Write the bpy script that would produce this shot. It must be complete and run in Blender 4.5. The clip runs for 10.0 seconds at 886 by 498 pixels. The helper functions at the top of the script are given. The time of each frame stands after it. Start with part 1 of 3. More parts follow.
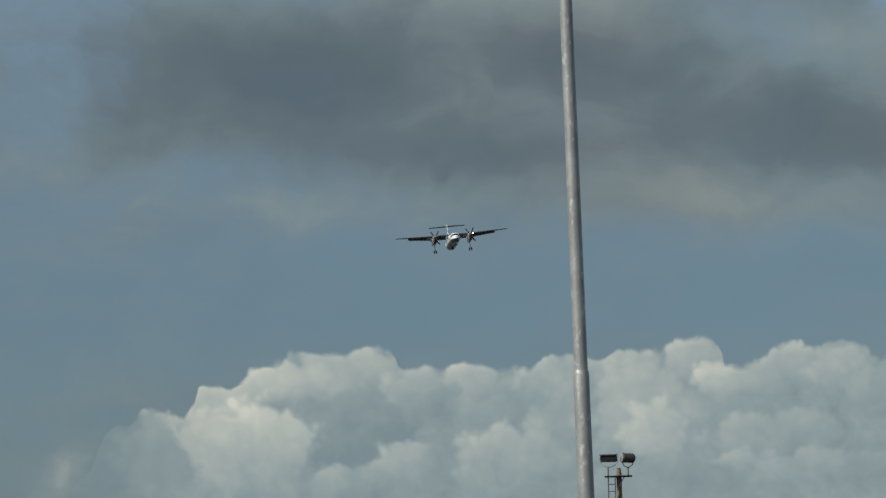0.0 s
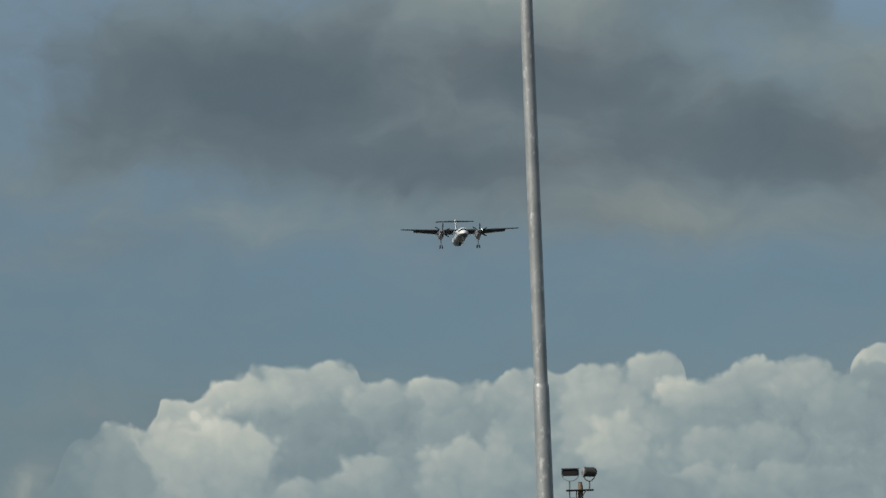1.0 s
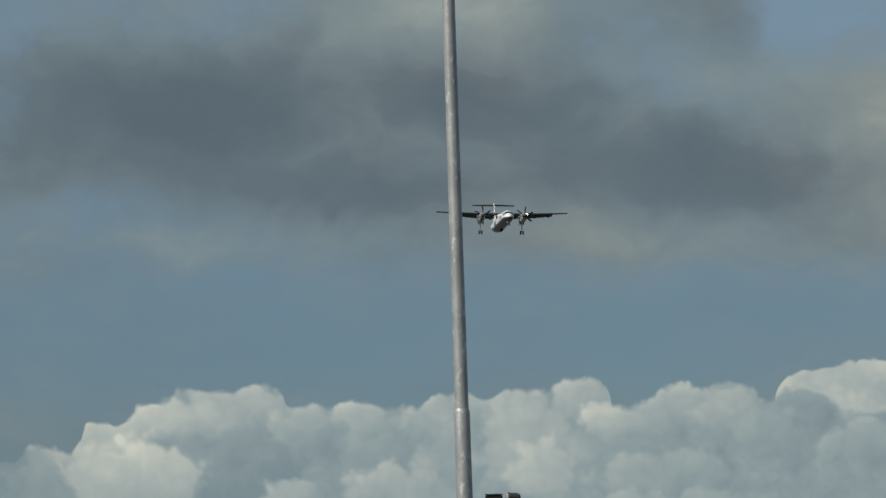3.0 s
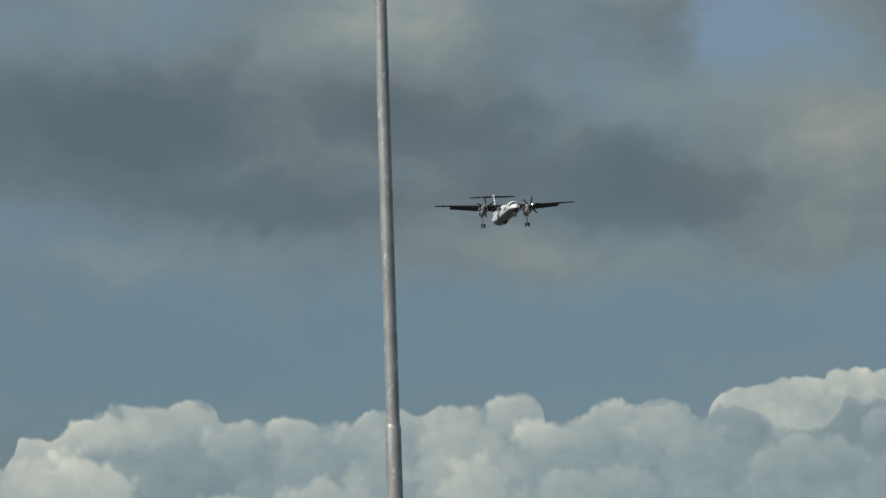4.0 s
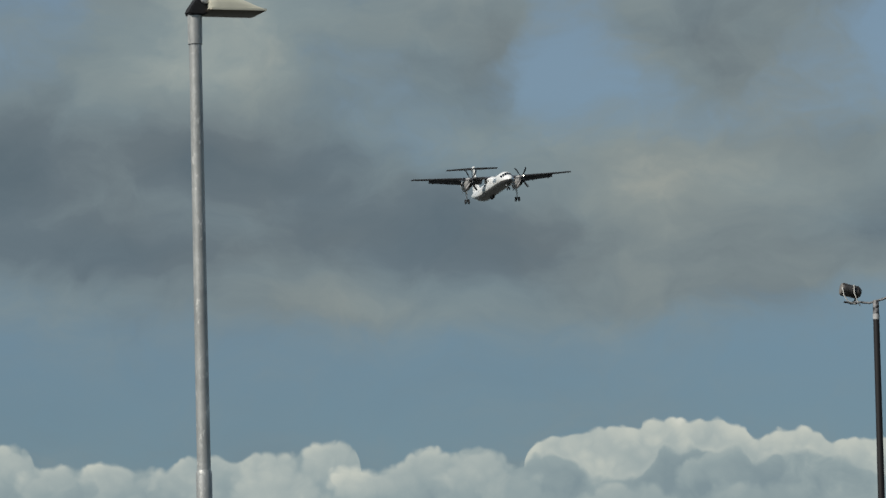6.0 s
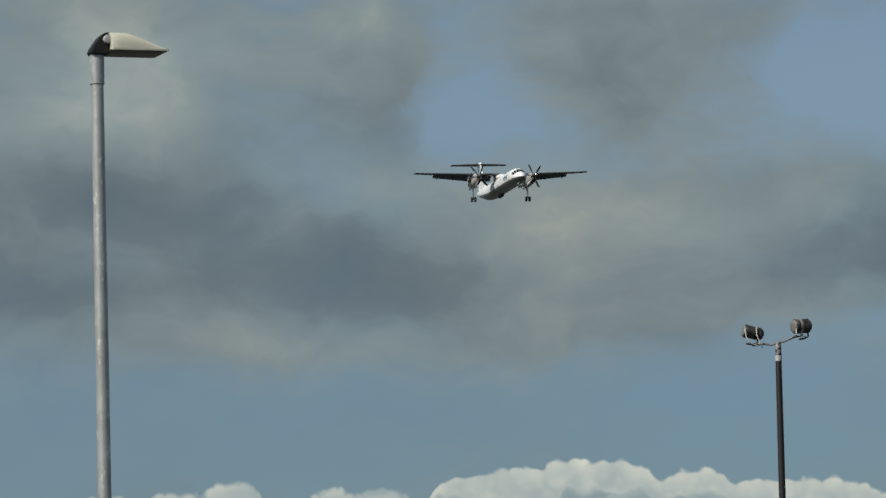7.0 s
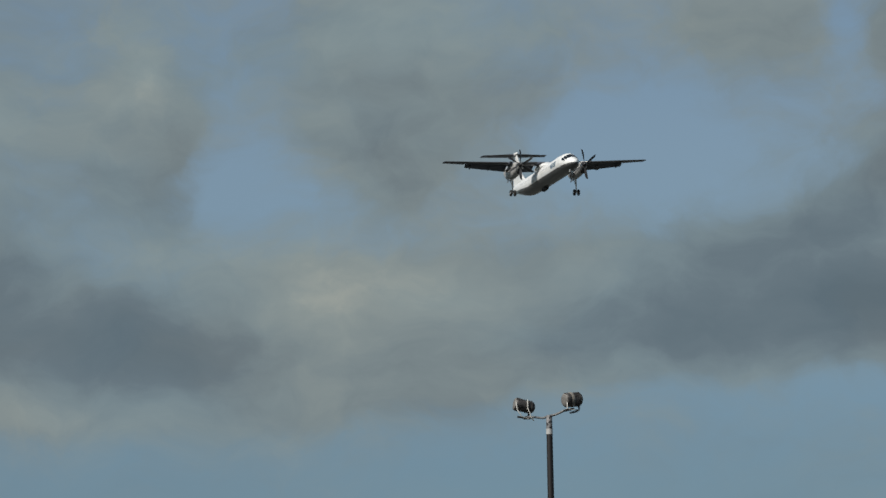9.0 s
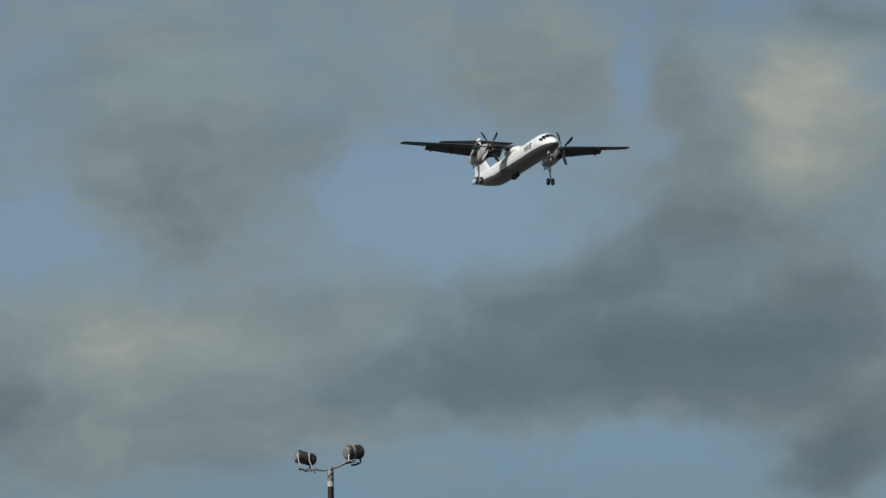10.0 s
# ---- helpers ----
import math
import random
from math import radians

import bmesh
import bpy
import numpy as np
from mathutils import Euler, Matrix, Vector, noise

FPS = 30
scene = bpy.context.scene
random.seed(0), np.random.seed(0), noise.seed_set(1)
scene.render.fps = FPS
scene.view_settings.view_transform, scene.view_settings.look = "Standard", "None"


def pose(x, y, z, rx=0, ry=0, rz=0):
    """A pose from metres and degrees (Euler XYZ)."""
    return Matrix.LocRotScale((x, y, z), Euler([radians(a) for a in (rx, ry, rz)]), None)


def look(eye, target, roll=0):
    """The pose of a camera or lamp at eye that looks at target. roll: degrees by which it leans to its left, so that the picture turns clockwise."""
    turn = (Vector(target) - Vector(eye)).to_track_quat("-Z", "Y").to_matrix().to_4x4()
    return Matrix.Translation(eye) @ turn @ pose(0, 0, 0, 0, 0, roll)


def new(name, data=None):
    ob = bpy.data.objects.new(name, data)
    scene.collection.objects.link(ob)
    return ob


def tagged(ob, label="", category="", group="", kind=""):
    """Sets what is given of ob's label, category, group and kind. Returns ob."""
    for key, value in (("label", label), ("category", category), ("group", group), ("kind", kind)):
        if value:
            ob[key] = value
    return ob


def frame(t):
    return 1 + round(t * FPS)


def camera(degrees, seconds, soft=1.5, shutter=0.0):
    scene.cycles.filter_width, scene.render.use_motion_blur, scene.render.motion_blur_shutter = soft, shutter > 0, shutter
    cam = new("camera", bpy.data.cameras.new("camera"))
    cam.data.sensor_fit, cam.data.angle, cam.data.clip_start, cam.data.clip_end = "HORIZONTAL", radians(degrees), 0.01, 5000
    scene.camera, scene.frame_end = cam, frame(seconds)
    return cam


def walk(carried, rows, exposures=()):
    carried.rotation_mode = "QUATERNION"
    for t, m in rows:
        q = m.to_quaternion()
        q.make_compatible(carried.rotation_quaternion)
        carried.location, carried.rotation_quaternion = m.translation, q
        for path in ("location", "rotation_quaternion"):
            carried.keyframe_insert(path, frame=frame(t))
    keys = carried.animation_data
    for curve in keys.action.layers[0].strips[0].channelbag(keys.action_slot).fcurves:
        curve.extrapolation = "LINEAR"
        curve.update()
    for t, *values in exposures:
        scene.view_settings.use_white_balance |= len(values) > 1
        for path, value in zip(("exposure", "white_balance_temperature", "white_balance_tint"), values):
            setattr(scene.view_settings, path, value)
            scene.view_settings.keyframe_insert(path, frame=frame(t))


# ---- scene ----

# ---------------------------------------------------------------- camera
cam = camera(10.73, 10.0, soft=1.5)


def stand(t, yaw, pitch, roll):
    """A hand-held camera on the spot, swaying a little to the right, turned to yaw and pitch."""
    eye = Vector((0.0209 * (t - 5), 0, 1.6 - 0.0039 * (t - 5)))
    y, p = radians(yaw), radians(pitch)
    way = Vector((math.sin(y) * math.cos(p), math.cos(y) * math.cos(p), math.sin(p)))
    return look(eye, eye + way * 50, roll)


walk(cam, [(t, stand(t, y, p, r)) for t, y, p, r in (
    (0, -1.402, 6.471, -1.593), (0.5, -1.179, 6.547, -1.539), (1, -0.941, 6.624, -1.490),
    (1.5, -0.725, 6.692, -1.406), (2, -0.505, 6.762, -1.344), (2.5, -0.301, 6.827, -1.277),
    (4, 0.780, 7.088, -1.181), (4.5, 1.324, 7.166, -1.118), (5, 1.915, 7.266, -1.129),
    (5.5, 2.467, 7.417, -1.034), (7, 4.207, 8.106, -1.004), (7.5, 4.804, 8.400, -1.051),
    (8, 5.346, 8.797, -1.008), (8.5, 6.067, 8.813, -0.986), (9, 6.992, 8.939, -1.084),
    (9.5, 8.184, 9.138, -1.042), (10, 9.660, 9.528, -1.059))],
     exposures=((0, -0.04), (2.5, -0.04), (4.5, 0.0), (7, 0.09), (10, 0.09)))

# ---------------------------------------------------------------- light
SUN_AZ, SUN_EL = -126.0, 43.0       # degrees from +y, clockwise; height
a, e = radians(SUN_AZ), radians(SUN_EL)
sun_way = Vector((math.sin(a) * math.cos(e), math.cos(a) * math.cos(e), math.sin(e)))
sun = new("sun", bpy.data.lights.new("sun", "SUN"))
sun.data.energy, sun.data.angle, sun.data.color = 4.0, radians(0.5), (1.0, 0.95, 0.86)
sun.matrix_world = look(sun_way * 100, (0, 0, 0))
scene.view_settings.exposure = 0.0


def lin(r, g, b):
    """Linear colour of an 8-bit one."""
    f = lambda c: c / 12.92 if c <= 0.04045 else ((c + 0.055) / 1.055) ** 2.4
    return tuple(f(c / 255) for c in (r, g, b)) + (1.0,)


class Nodes:
    """Short hand for node trees."""

    def __init__(self, tree, fresh=True):
        self.tree = tree
        if fresh:
            tree.nodes.clear()

    def add(self, kind, **props):
        n = self.tree.nodes.new(kind)
        for k, v in props.items():
            setattr(n, k, v)
        return n

    def plug(self, socket, value):
        if isinstance(value, bpy.types.NodeSocket):
            self.tree.links.new(value, socket)
        elif value is not None:
            socket.default_value = value

    def math(self, op, *values, clamp=False):
        n = self.add("ShaderNodeMath", operation=op, use_clamp=clamp)
        for s, v in zip(n.inputs, values):
            self.plug(s, v)
        return n.outputs[0]

    def vec(self, op, *values, out=0):
        n = self.add("ShaderNodeVectorMath", operation=op)
        for s, v in zip(n.inputs, values):
            self.plug(s, v)
        return n.outputs[out]

    def scaled(self, v, k):
        n = self.add("ShaderNodeVectorMath", operation="SCALE")
        self.plug(n.inputs[0], v)
        self.plug(n.inputs["Scale"], k)
        return n.outputs[0]

    def noise(self, v, scale, detail=3.0, rough=0.5, color=False, dist=0.0):
        n = self.add("ShaderNodeTexNoise")
        self.plug(n.inputs["Vector"], v)
        n.inputs["Scale"].default_value, n.inputs["Detail"].default_value = scale, detail
        n.inputs["Roughness"].default_value, n.inputs["Distortion"].default_value = rough, dist
        return n.outputs["Color" if color else "Fac"]

    def ramp(self, x, lo, hi, a=0.0, b=1.0, smooth=True):
        n = self.add("ShaderNodeMapRange", interpolation_type="SMOOTHSTEP" if smooth else "LINEAR")
        for s, v in zip(n.inputs, (x, lo, hi, a, b)):
            self.plug(s, v)
        return n.outputs[0]

    def mix(self, f, a, b, blend="MIX"):
        n = self.add("ShaderNodeMix", data_type="RGBA", blend_type=blend)
        self.plug(n.inputs[0], f)
        self.plug(n.inputs[6], a)
        self.plug(n.inputs[7], b)
        return n.outputs[2]

    def curve(self, x, lo, hi, points):
        """A smooth curve through points, for x from lo to hi."""
        n = self.add("ShaderNodeFloatCurve")
        c = n.mapping.curves[0]
        n.mapping.use_clip = False
        v0, v1 = min(p[1] for p in points), max(p[1] for p in points)
        while len(c.points) < len(points):
            c.points.new(0.5, 0.5)
        for p, (a, b) in zip(c.points, points):
            p.location = ((a - lo) / (hi - lo), (b - v0) / (v1 - v0))
        n.mapping.update()
        self.plug(n.inputs["Value"], self.ramp(x, lo, hi, smooth=False))
        return self.math("MULTIPLY_ADD", n.outputs[0], v1 - v0, v0)


# ---------------------------------------------------------------- sky
world = bpy.data.worlds.new("sky")
scene.world = world
world.use_nodes = True
N = Nodes(world.node_tree)
way = N.add("ShaderNodeTexCoord").outputs["Generated"]
xyz = N.add("ShaderNodeSeparateXYZ")
N.plug(xyz.inputs[0], way)
east = N.math("MULTIPLY", N.math("ARCTAN2", xyz.outputs[0], xyz.outputs[1]), 57.2958)
high = N.math("MULTIPLY", N.math("ARCSINE", xyz.outputs[2]), 57.2958)
flat = N.add("ShaderNodeCombineXYZ")
N.plug(flat.inputs[0], east)
N.plug(flat.inputs[1], high)
flat = flat.outputs[0]                  # degrees east and up


def bent(p, scale, by, detail=2.0):
    """p pushed about by noise."""
    push = N.vec("SUBTRACT", N.noise(p, scale, detail, 0.55, color=True), (0.5, 0.5, 0.5))
    return N.vec("MULTIPLY_ADD", push, (by, by * 0.6, 0), p)


loose = bent(bent(flat, 0.55, 1.5), 2.2, 0.42, 3.0)
streak = N.vec("MULTIPLY", loose, (0.55, 1.0, 1.0))
veil = N.noise(streak, 0.55, 5.0, 0.55)
fine = N.noise(streak, 1.9, 6.0, 0.6)
mottle = N.noise(N.vec("MULTIPLY", loose, (0.8, 1.0, 1.0)), 4.6, 5.0, 0.6)
cover = N.math("ADD", N.math("MULTIPLY_ADD", veil, 1.0, -0.15), N.math("MULTIPLY_ADD", fine, 0.62, -0.31))
cover = N.math("ADD", cover, N.math("MULTIPLY_ADD", mottle, 0.36, -0.18))
light = N.math("ADD", N.math("MULTIPLY_ADD", N.noise(streak, 0.8, 4.0, 0.5), 0.6, 0.25), N.math("MULTIPLY_ADD", fine, 0.46, -0.23))


def bank(u, v, ru, rv, tilt, dc, dl):
    """A soft mass of cloud at u, v degrees: more or less cover, lighter or darker."""
    global cover, light
    n = N.add("ShaderNodeMapping", vector_type="TEXTURE")
    N.plug(n.inputs["Vector"], loose)
    n.inputs["Location"].default_value = (u, v, 0)
    n.inputs["Rotation"].default_value = (0, 0, radians(tilt))
    n.inputs["Scale"].default_value = (ru, rv, 1)
    g = N.math("POWER", 0.3679, N.vec("DOT_PRODUCT", n.outputs[0], n.outputs[0], out=1))
    cover = N.math("MULTIPLY_ADD", g, dc, cover)
    if dl:
        light = N.math("MULTIPLY_ADD", g, dl, light)


bank(-3.52, 8.52, 2.06, 0.76, -4, 0.75, -0.46)
bank(2.9, 7.94, 2.5, 0.55, 0, 0.7, -0.2)
bank(-0.84, 7.60, 1.30, 0.34, -8, 0.5, -0.28)
bank(-6.21, 8.84, 0.75, 0.85, 10, -0.25, -0.16)
bank(3.28, 8.86, 0.89, 0.34, 0, 0.1, 0.14)
bank(0.04, 9.28, 1.51, 0.41, 0, 0.5, -0.07)
bank(-0.12, 8.57, 1.17, 0.55, 0, 0.4, -0.14)
bank(-5.07, 7.25, 1.79, 0.41, 0, -0.1, 0.0)
bank(-3.35, 7.08, 1.58, 0.34, 0, 0.15, 0.12)
bank(1.83, 6.86, 2.27, 0.38, 0, 0.35, 0.05)
bank(-5.26, 8.01, 0.82, 0.41, 20, 0.3, -0.12)
bank(-0.64, 10.00, 0.89, 0.62, 10, 0.5, 0.2)
bank(0.81, 9.71, 0.69, 0.55, 0, 0.45, 0.15)
bank(-2.32, 8.92, 1.03, 0.48, 0, 0.5, -0.25)
bank(0.66, 8.65, 1.37, 0.31, 4, 0.55, -0.25)
bank(3.07, 7.69, 2.06, 0.41, 0, 0.6, -0.13)
bank(3.88, 7.86, 2.95, 0.38, 0, 0.4, -0.05)
bank(1.2, 8.25, 1.3, 0.35, 0, 0.3, -0.10)
bank(5.57, 8.11, 0.89, 0.55, 0, 0.55, 0.22)
bank(7.14, 7.45, 1.10, 0.27, 0, 0.5, -0.1)
bank(4.78, 9.64, 1.03, 0.48, 0, -0.38, 0)
bank(3.18, 10.09, 0.7, 0.8, 0, 0.4, -0.02)
bank(6.45, 9.94, 0.48, 0.62, -20, 0.35, -0.08)
bank(1.88, 7.09, 2.88, 0.27, 0, 0.3, 0.06)
bank(6.03, 7.00, 2.06, 0.27, 0, 0.3, 0)
bank(-0.27, 10.65, 0.82, 0.76, 0, 0.5, 0.26)
bank(3.20, 10.95, 0.55, 0.95, 12, 0.45, 0.2)
bank(3.78, 10.43, 0.42, 0.85, 0, 0.32, -0.08)
bank(9.40, 7.82, 1.51, 0.41, 0, 0.5, -0.2)
bank(6.42, 10.36, 1.03, 0.69, 0, 0.55, -0.02)
bank(8.16, 10.46, 0.62, 0.62, 0, 0.4, -0.05)
bank(4.39, 9.99, 0.51, 0.76, 0, -0.22, 0)
bank(9.47, 10.21, 0.89, 0.76, 0, -0.34, 0)
bank(4.44, 9.07, 1.17, 0.34, 0, 0.2, 0.22)
bank(0.21, 8.94, 0.96, 0.31, 0, 0.4, -0.2)
bank(7.34, 8.42, 0.96, 0.41, 0, 0.3, 0.15)
bank(12.86, 8.09, 2.61, 0.72, 4, 0.75, -0.34)
bank(8.71, 8.45, 1.72, 0.48, 8, 0.5, 0.05)
bank(4.70, 8.15, 0.76, 0.62, 0, 0.3, -0.03)
bank(6.30, 10.27, 0.76, 0.62, 30, 0.4, -0.05)
bank(5.96, 11.36, 1.03, 0.82, 0, 0.4, 0.0)
bank(14.20, 11.20, 0.76, 0.69, 0, 0.6, 0.5)
bank(13.90, 10.46, 0.82, 0.34, 0, 0.4, 0.2)
bank(10.93, 11.71, 1.10, 0.55, 0, 0.5, 0.03)
bank(12.77, 11.18, 0.48, 1.17, 0, 0.4, -0.1)
bank(8.74, 10.24, 1.51, 0.76, 0, -0.38, 0)
bank(12.05, 11.54, 0.41, 0.41, 0, -0.4, 0)
bank(14.72, 12.21, 0.82, 0.34, 0, 0.4, -0.2)
bank(14.55, 6.88, 0.82, 0.51, 35, 0.8, -0.25)
bank(11.66, 7.02, 1.51, 0.31, 0, -0.5, 0)
bank(11.99, 9.28, 1.79, 0.41, 22, 0.65, -0.2)
bank(7.16, 12.18, 4.12, 0.76, 0, 0.1, 0.14)
bank(5.73, 8.49, 1.37, 0.41, 0, 0.4, 0.22)
bank(7.79, 7.37, 2.88, 0.24, 0, 0.3, 0.1)
bank(-6.10, 3.95, 0.41, 0.24, 35, 0.45, 0.3)
bank(12.72, 8.33, 1.7, 0.50, 6, 0.4, -0.32)
bank(14.27, 9.15, 1.0, 0.55, 15, 0.35, -0.2)
bank(11.15, 8.95, 0.9, 0.3, 15, 0.25, -0.05)
bank(9.14, 10.47, 0.9, 0.6, 0, 0.06, 0.05)
bank(6.30, 10.6, 1.3, 0.9, 0, 0.2, 0.06)
bank(14.40, 6.75, 0.8, 0.45, 25, 0.4, -0.25)
bank(-1.56, 7.61, 1.4, 0.22, -6, 0.3, -0.05)
bank(0.6, 10.5, 1.25, 0.75, 0, 0.55, 0.22)
bank(-0.9, 9.5, 1.0, 0.4, 0, 0.3, 0.12)
bank(2.92, 7.03, 2.2, 0.26, 0, 0.22, 0.0)

# clear sky between the clouds
air = N.add("ShaderNodeTexSky", sky_type="NISHITA")
air.sun_disc, air.sun_elevation, air.sun_rotation = False, radians(SUN_EL), radians(SUN_AZ)
haze = N.mix(N.ramp(high, 5.5, 10.5), (0.385, 0.467, 0.53, 1), (0.67, 0.68, 0.665, 1))
blue = N.mix(1.0, air.outputs[0], haze, "MULTIPLY")
# a thinner, bluer strip over the cumulus
low = N.math("MULTIPLY", N.ramp(high, 4.6, 5.6), N.ramp(high, 7.6, 5.9))
cover = N.math("MULTIPLY", cover, N.math("MULTIPLY_ADD", low, -0.55, 1.0))
grey = N.add("ShaderNodeValToRGB")
stops = ((0.0, (92, 106, 114)), (0.3, (102, 115, 122)), (0.55, (117, 131, 136)), (0.8, (131, 143, 144)), (1.0, (152, 159, 154)))
while len(grey.color_ramp.elements) < len(stops):
    grey.color_ramp.elements.new(0.5)
for el, (x, rgb) in zip(grey.color_ramp.elements, stops):
    el.position, el.color = x, tuple(10 * c for c in lin(*rgb)[:3]) + (1,)
N.plug(grey.inputs[0], light)
# some of the cloud is a warmer grey
warm = N.math("MULTIPLY", N.ramp(N.noise(streak, 0.42, 3.0, 0.5), 0.38, 0.62), N.ramp(east, -4.0, 1.5, 0.25, 1.0))
cloud = N.mix(1.0, grey.outputs[0], N.mix(warm, (0.965, 1.0, 1.03, 1), (1.025, 0.99, 0.965, 1)), "MULTIPLY")
sky = N.mix(N.ramp(cover, -0.04, 0.74), blue, cloud)


tone_stops = ((0.0, (124, 141, 147)), (0.3, (142, 157, 159)), (0.6, (165, 175, 172)), (0.85, (188, 193, 184)), (1.0, (205, 207, 196)))
billow = bent(bent(flat, 1.5, 0.26), 5.0, 0.085, 3.0)
split = N.add("ShaderNodeSeparateXYZ")
N.plug(split.inputs[0], billow)
billow_x, billow_y = split.outputs[0], split.outputs[1]


def cells(scale, smooth):
    v = N.add("ShaderNodeTexVoronoi", voronoi_dimensions="2D", feature="SMOOTH_F1")
    N.plug(v.inputs["Vector"], billow)
    v.inputs["Scale"].default_value, v.inputs["Smoothness"].default_value = scale, smooth
    return v.outputs["Distance"]


# rounded knobs, lowest in the middle of each
knobs = N.math("ADD", N.math("MULTIPLY", cells(2.6, 0.3), 0.6), N.math("MULTIPLY", cells(6.5, 0.2), 0.3))
grain = N.noise(billow, 3.2, 6.0, 0.6, dist=0.5)


def heap(points, softness, fade):
    """How deep a direction lies inside a bank of cumulus under a curve of tops, and the bank's mask."""
    lo, hi = points[0][0], points[-1][0]
    top = N.curve(east, lo, hi, points)
    depth = N.math("ADD", N.math("SUBTRACT", top, high), N.math("MULTIPLY_ADD", knobs, -0.20, 0.065))
    mask = N.ramp(depth, -softness, softness * 1.5)
    return depth, N.math("MULTIPLY", mask, N.math("MULTIPLY", N.ramp(east, lo, lo + fade), N.ramp(east, hi, hi - 0.8)))


def puff(u, v, ru, rv, tone, slope):
    """One rounded head in the bank, over those before it, clear along its top and sides and melting into the bank below."""
    global lit
    # hung on the heads behind it, one after another
    x = N.math("MULTIPLY_ADD", billow_x, 1 / ru, N.math("MULTIPLY_ADD", lit, 1e-7, -u / ru))
    y = N.math("MULTIPLY_ADD", billow_y, 1 / rv, N.math("MULTIPLY_ADD", lit, 1e-7, -v / rv))
    out_sq = N.math("MULTIPLY_ADD", x, x, N.math("MULTIPLY", y, y))
    far_out = N.math("MULTIPLY_ADD", knobs, 0.8, N.math("SQRT", out_sq))
    mask = N.math("MULTIPLY", N.ramp(far_out, 1.46, 1.10), N.ramp(y, -1.1, 0.0))
    own = N.math("MULTIPLY_ADD", y, slope * 0.8, N.math("MULTIPLY_ADD", x, -slope * 0.5, tone))
    lit = N.math("MULTIPLY_ADD", mask, N.math("SUBTRACT", own, lit), lit)


def toned(x):
    n = N.add("ShaderNodeValToRGB")
    while len(n.color_ramp.elements) < len(tone_stops):
        n.color_ramp.elements.new(0.5)
    for el, (at, rgb) in zip(n.color_ramp.elements, tone_stops):
        el.position, el.color = at, tuple(10 * c for c in lin(*rgb)[:3]) + (1,)
    N.plug(n.inputs[0], x)
    return n.outputs[0]


# the bright bank behind
depth, mask = heap(((3.90, 4.70), (3.96, 4.97), (4.05, 5.17), (4.40, 5.39), (4.74, 5.43), (5.09, 5.45), (5.33, 5.41), (5.43, 5.48), (5.71, 5.53),
                    (5.91, 5.48), (6.26, 5.54), (6.37, 5.51), (6.46, 5.44), (6.66, 5.37), (6.80, 5.29), (6.95, 5.32), (7.30, 5.36), (7.57, 5.32),
                    (7.77, 5.21), (8.05, 5.23), (8.94, 5.21), (9.53, 5.06), (10.6, 4.6)), 0.022, 0.10)
lit = N.math("ADD", N.math("MULTIPLY_ADD", knobs, -0.5, 0.86), N.math("MULTIPLY_ADD", grain, 0.3, -0.15))
lit = N.math("ADD", lit, N.ramp(depth, 0.22, 0.0, -0.06, 0.10))
sky = N.mix(mask, sky, toned(lit))
# the long bank before it, head by head
depth, mask = heap(((-6.4, 3.5), (-5.75, 3.9), (-5.44, 4.42), (-5.30, 4.45), (-5.04, 4.59), (-4.83, 4.60), (-4.63, 4.55), (-4.43, 4.83), (-4.17, 4.89),
                    (-4.10, 4.83), (-3.92, 4.92), (-3.74, 5.08), (-3.39, 5.18), (-3.22, 5.30), (-2.70, 5.28), (-2.13, 5.31), (-1.91, 5.04), (-1.44, 5.04),
                    (-1.06, 5.07), (-0.54, 4.98), (-0.26, 5.05), (-0.02, 5.19), (0.46, 5.07), (0.74, 5.21), (1.08, 5.17), (1.29, 5.25), (1.78, 5.32),
                    (1.91, 5.27), (1.99, 5.01), (2.45, 5.06), (2.80, 5.21), (3.01, 5.16), (3.32, 5.22), (3.70, 5.15), (3.92, 5.00), (4.15, 5.10),
                    (4.63, 4.98), (4.99, 4.80), (5.56, 5.06), (5.73, 5.20), (5.90, 5.13), (6.04, 5.17), (6.21, 5.08), (6.59, 5.18), (6.77, 5.02),
                    (7.26, 5.07), (8.5, 4.7), (10.5, 4.2)), 0.030, 2.4)
lit = N.math("MULTIPLY_ADD", grain, 0.35, 0.16)
puff(-2.64, 4.95, 0.89, 0.36, 0.61, 0.20)
puff(0.73, 4.80, 0.82, 0.43, 0.53, 0.20)
puff(1.59, 4.95, 0.43, 0.36, 0.53, 0.30)
puff(-0.03, 4.79, 0.55, 0.38, 0.49, 0.20)
puff(-1.13, 4.75, 0.48, 0.30, 0.53, 0.27)
puff(-1.76, 4.67, 0.43, 0.34, 0.42, 0.34)
puff(-3.47, 4.82, 0.69, 0.33, 0.73, 0.27)
puff(2.79, 4.84, 0.65, 0.36, 0.52, 0.27)
puff(3.47, 4.78, 0.51, 0.34, 0.49, 0.20)
puff(-2.46, 4.10, 0.82, 0.62, 0.15, 0.16)
puff(-0.63, 4.36, 0.62, 0.33, 0.29, 0.20)
puff(0.09, 4.10, 0.62, 0.62, 0.38, 0.20)
puff(1.84, 4.08, 0.75, 0.75, 0.36, 0.16)
puff(2.00, 4.78, 0.40, 0.23, 0.73, 0.34)
puff(-4.17, 4.46, 0.82, 0.41, 0.68, 0.20)
puff(-3.69, 4.14, 0.69, 0.55, 0.80, 0.34)
puff(-4.45, 3.95, 0.86, 0.58, 0.71, 0.30)
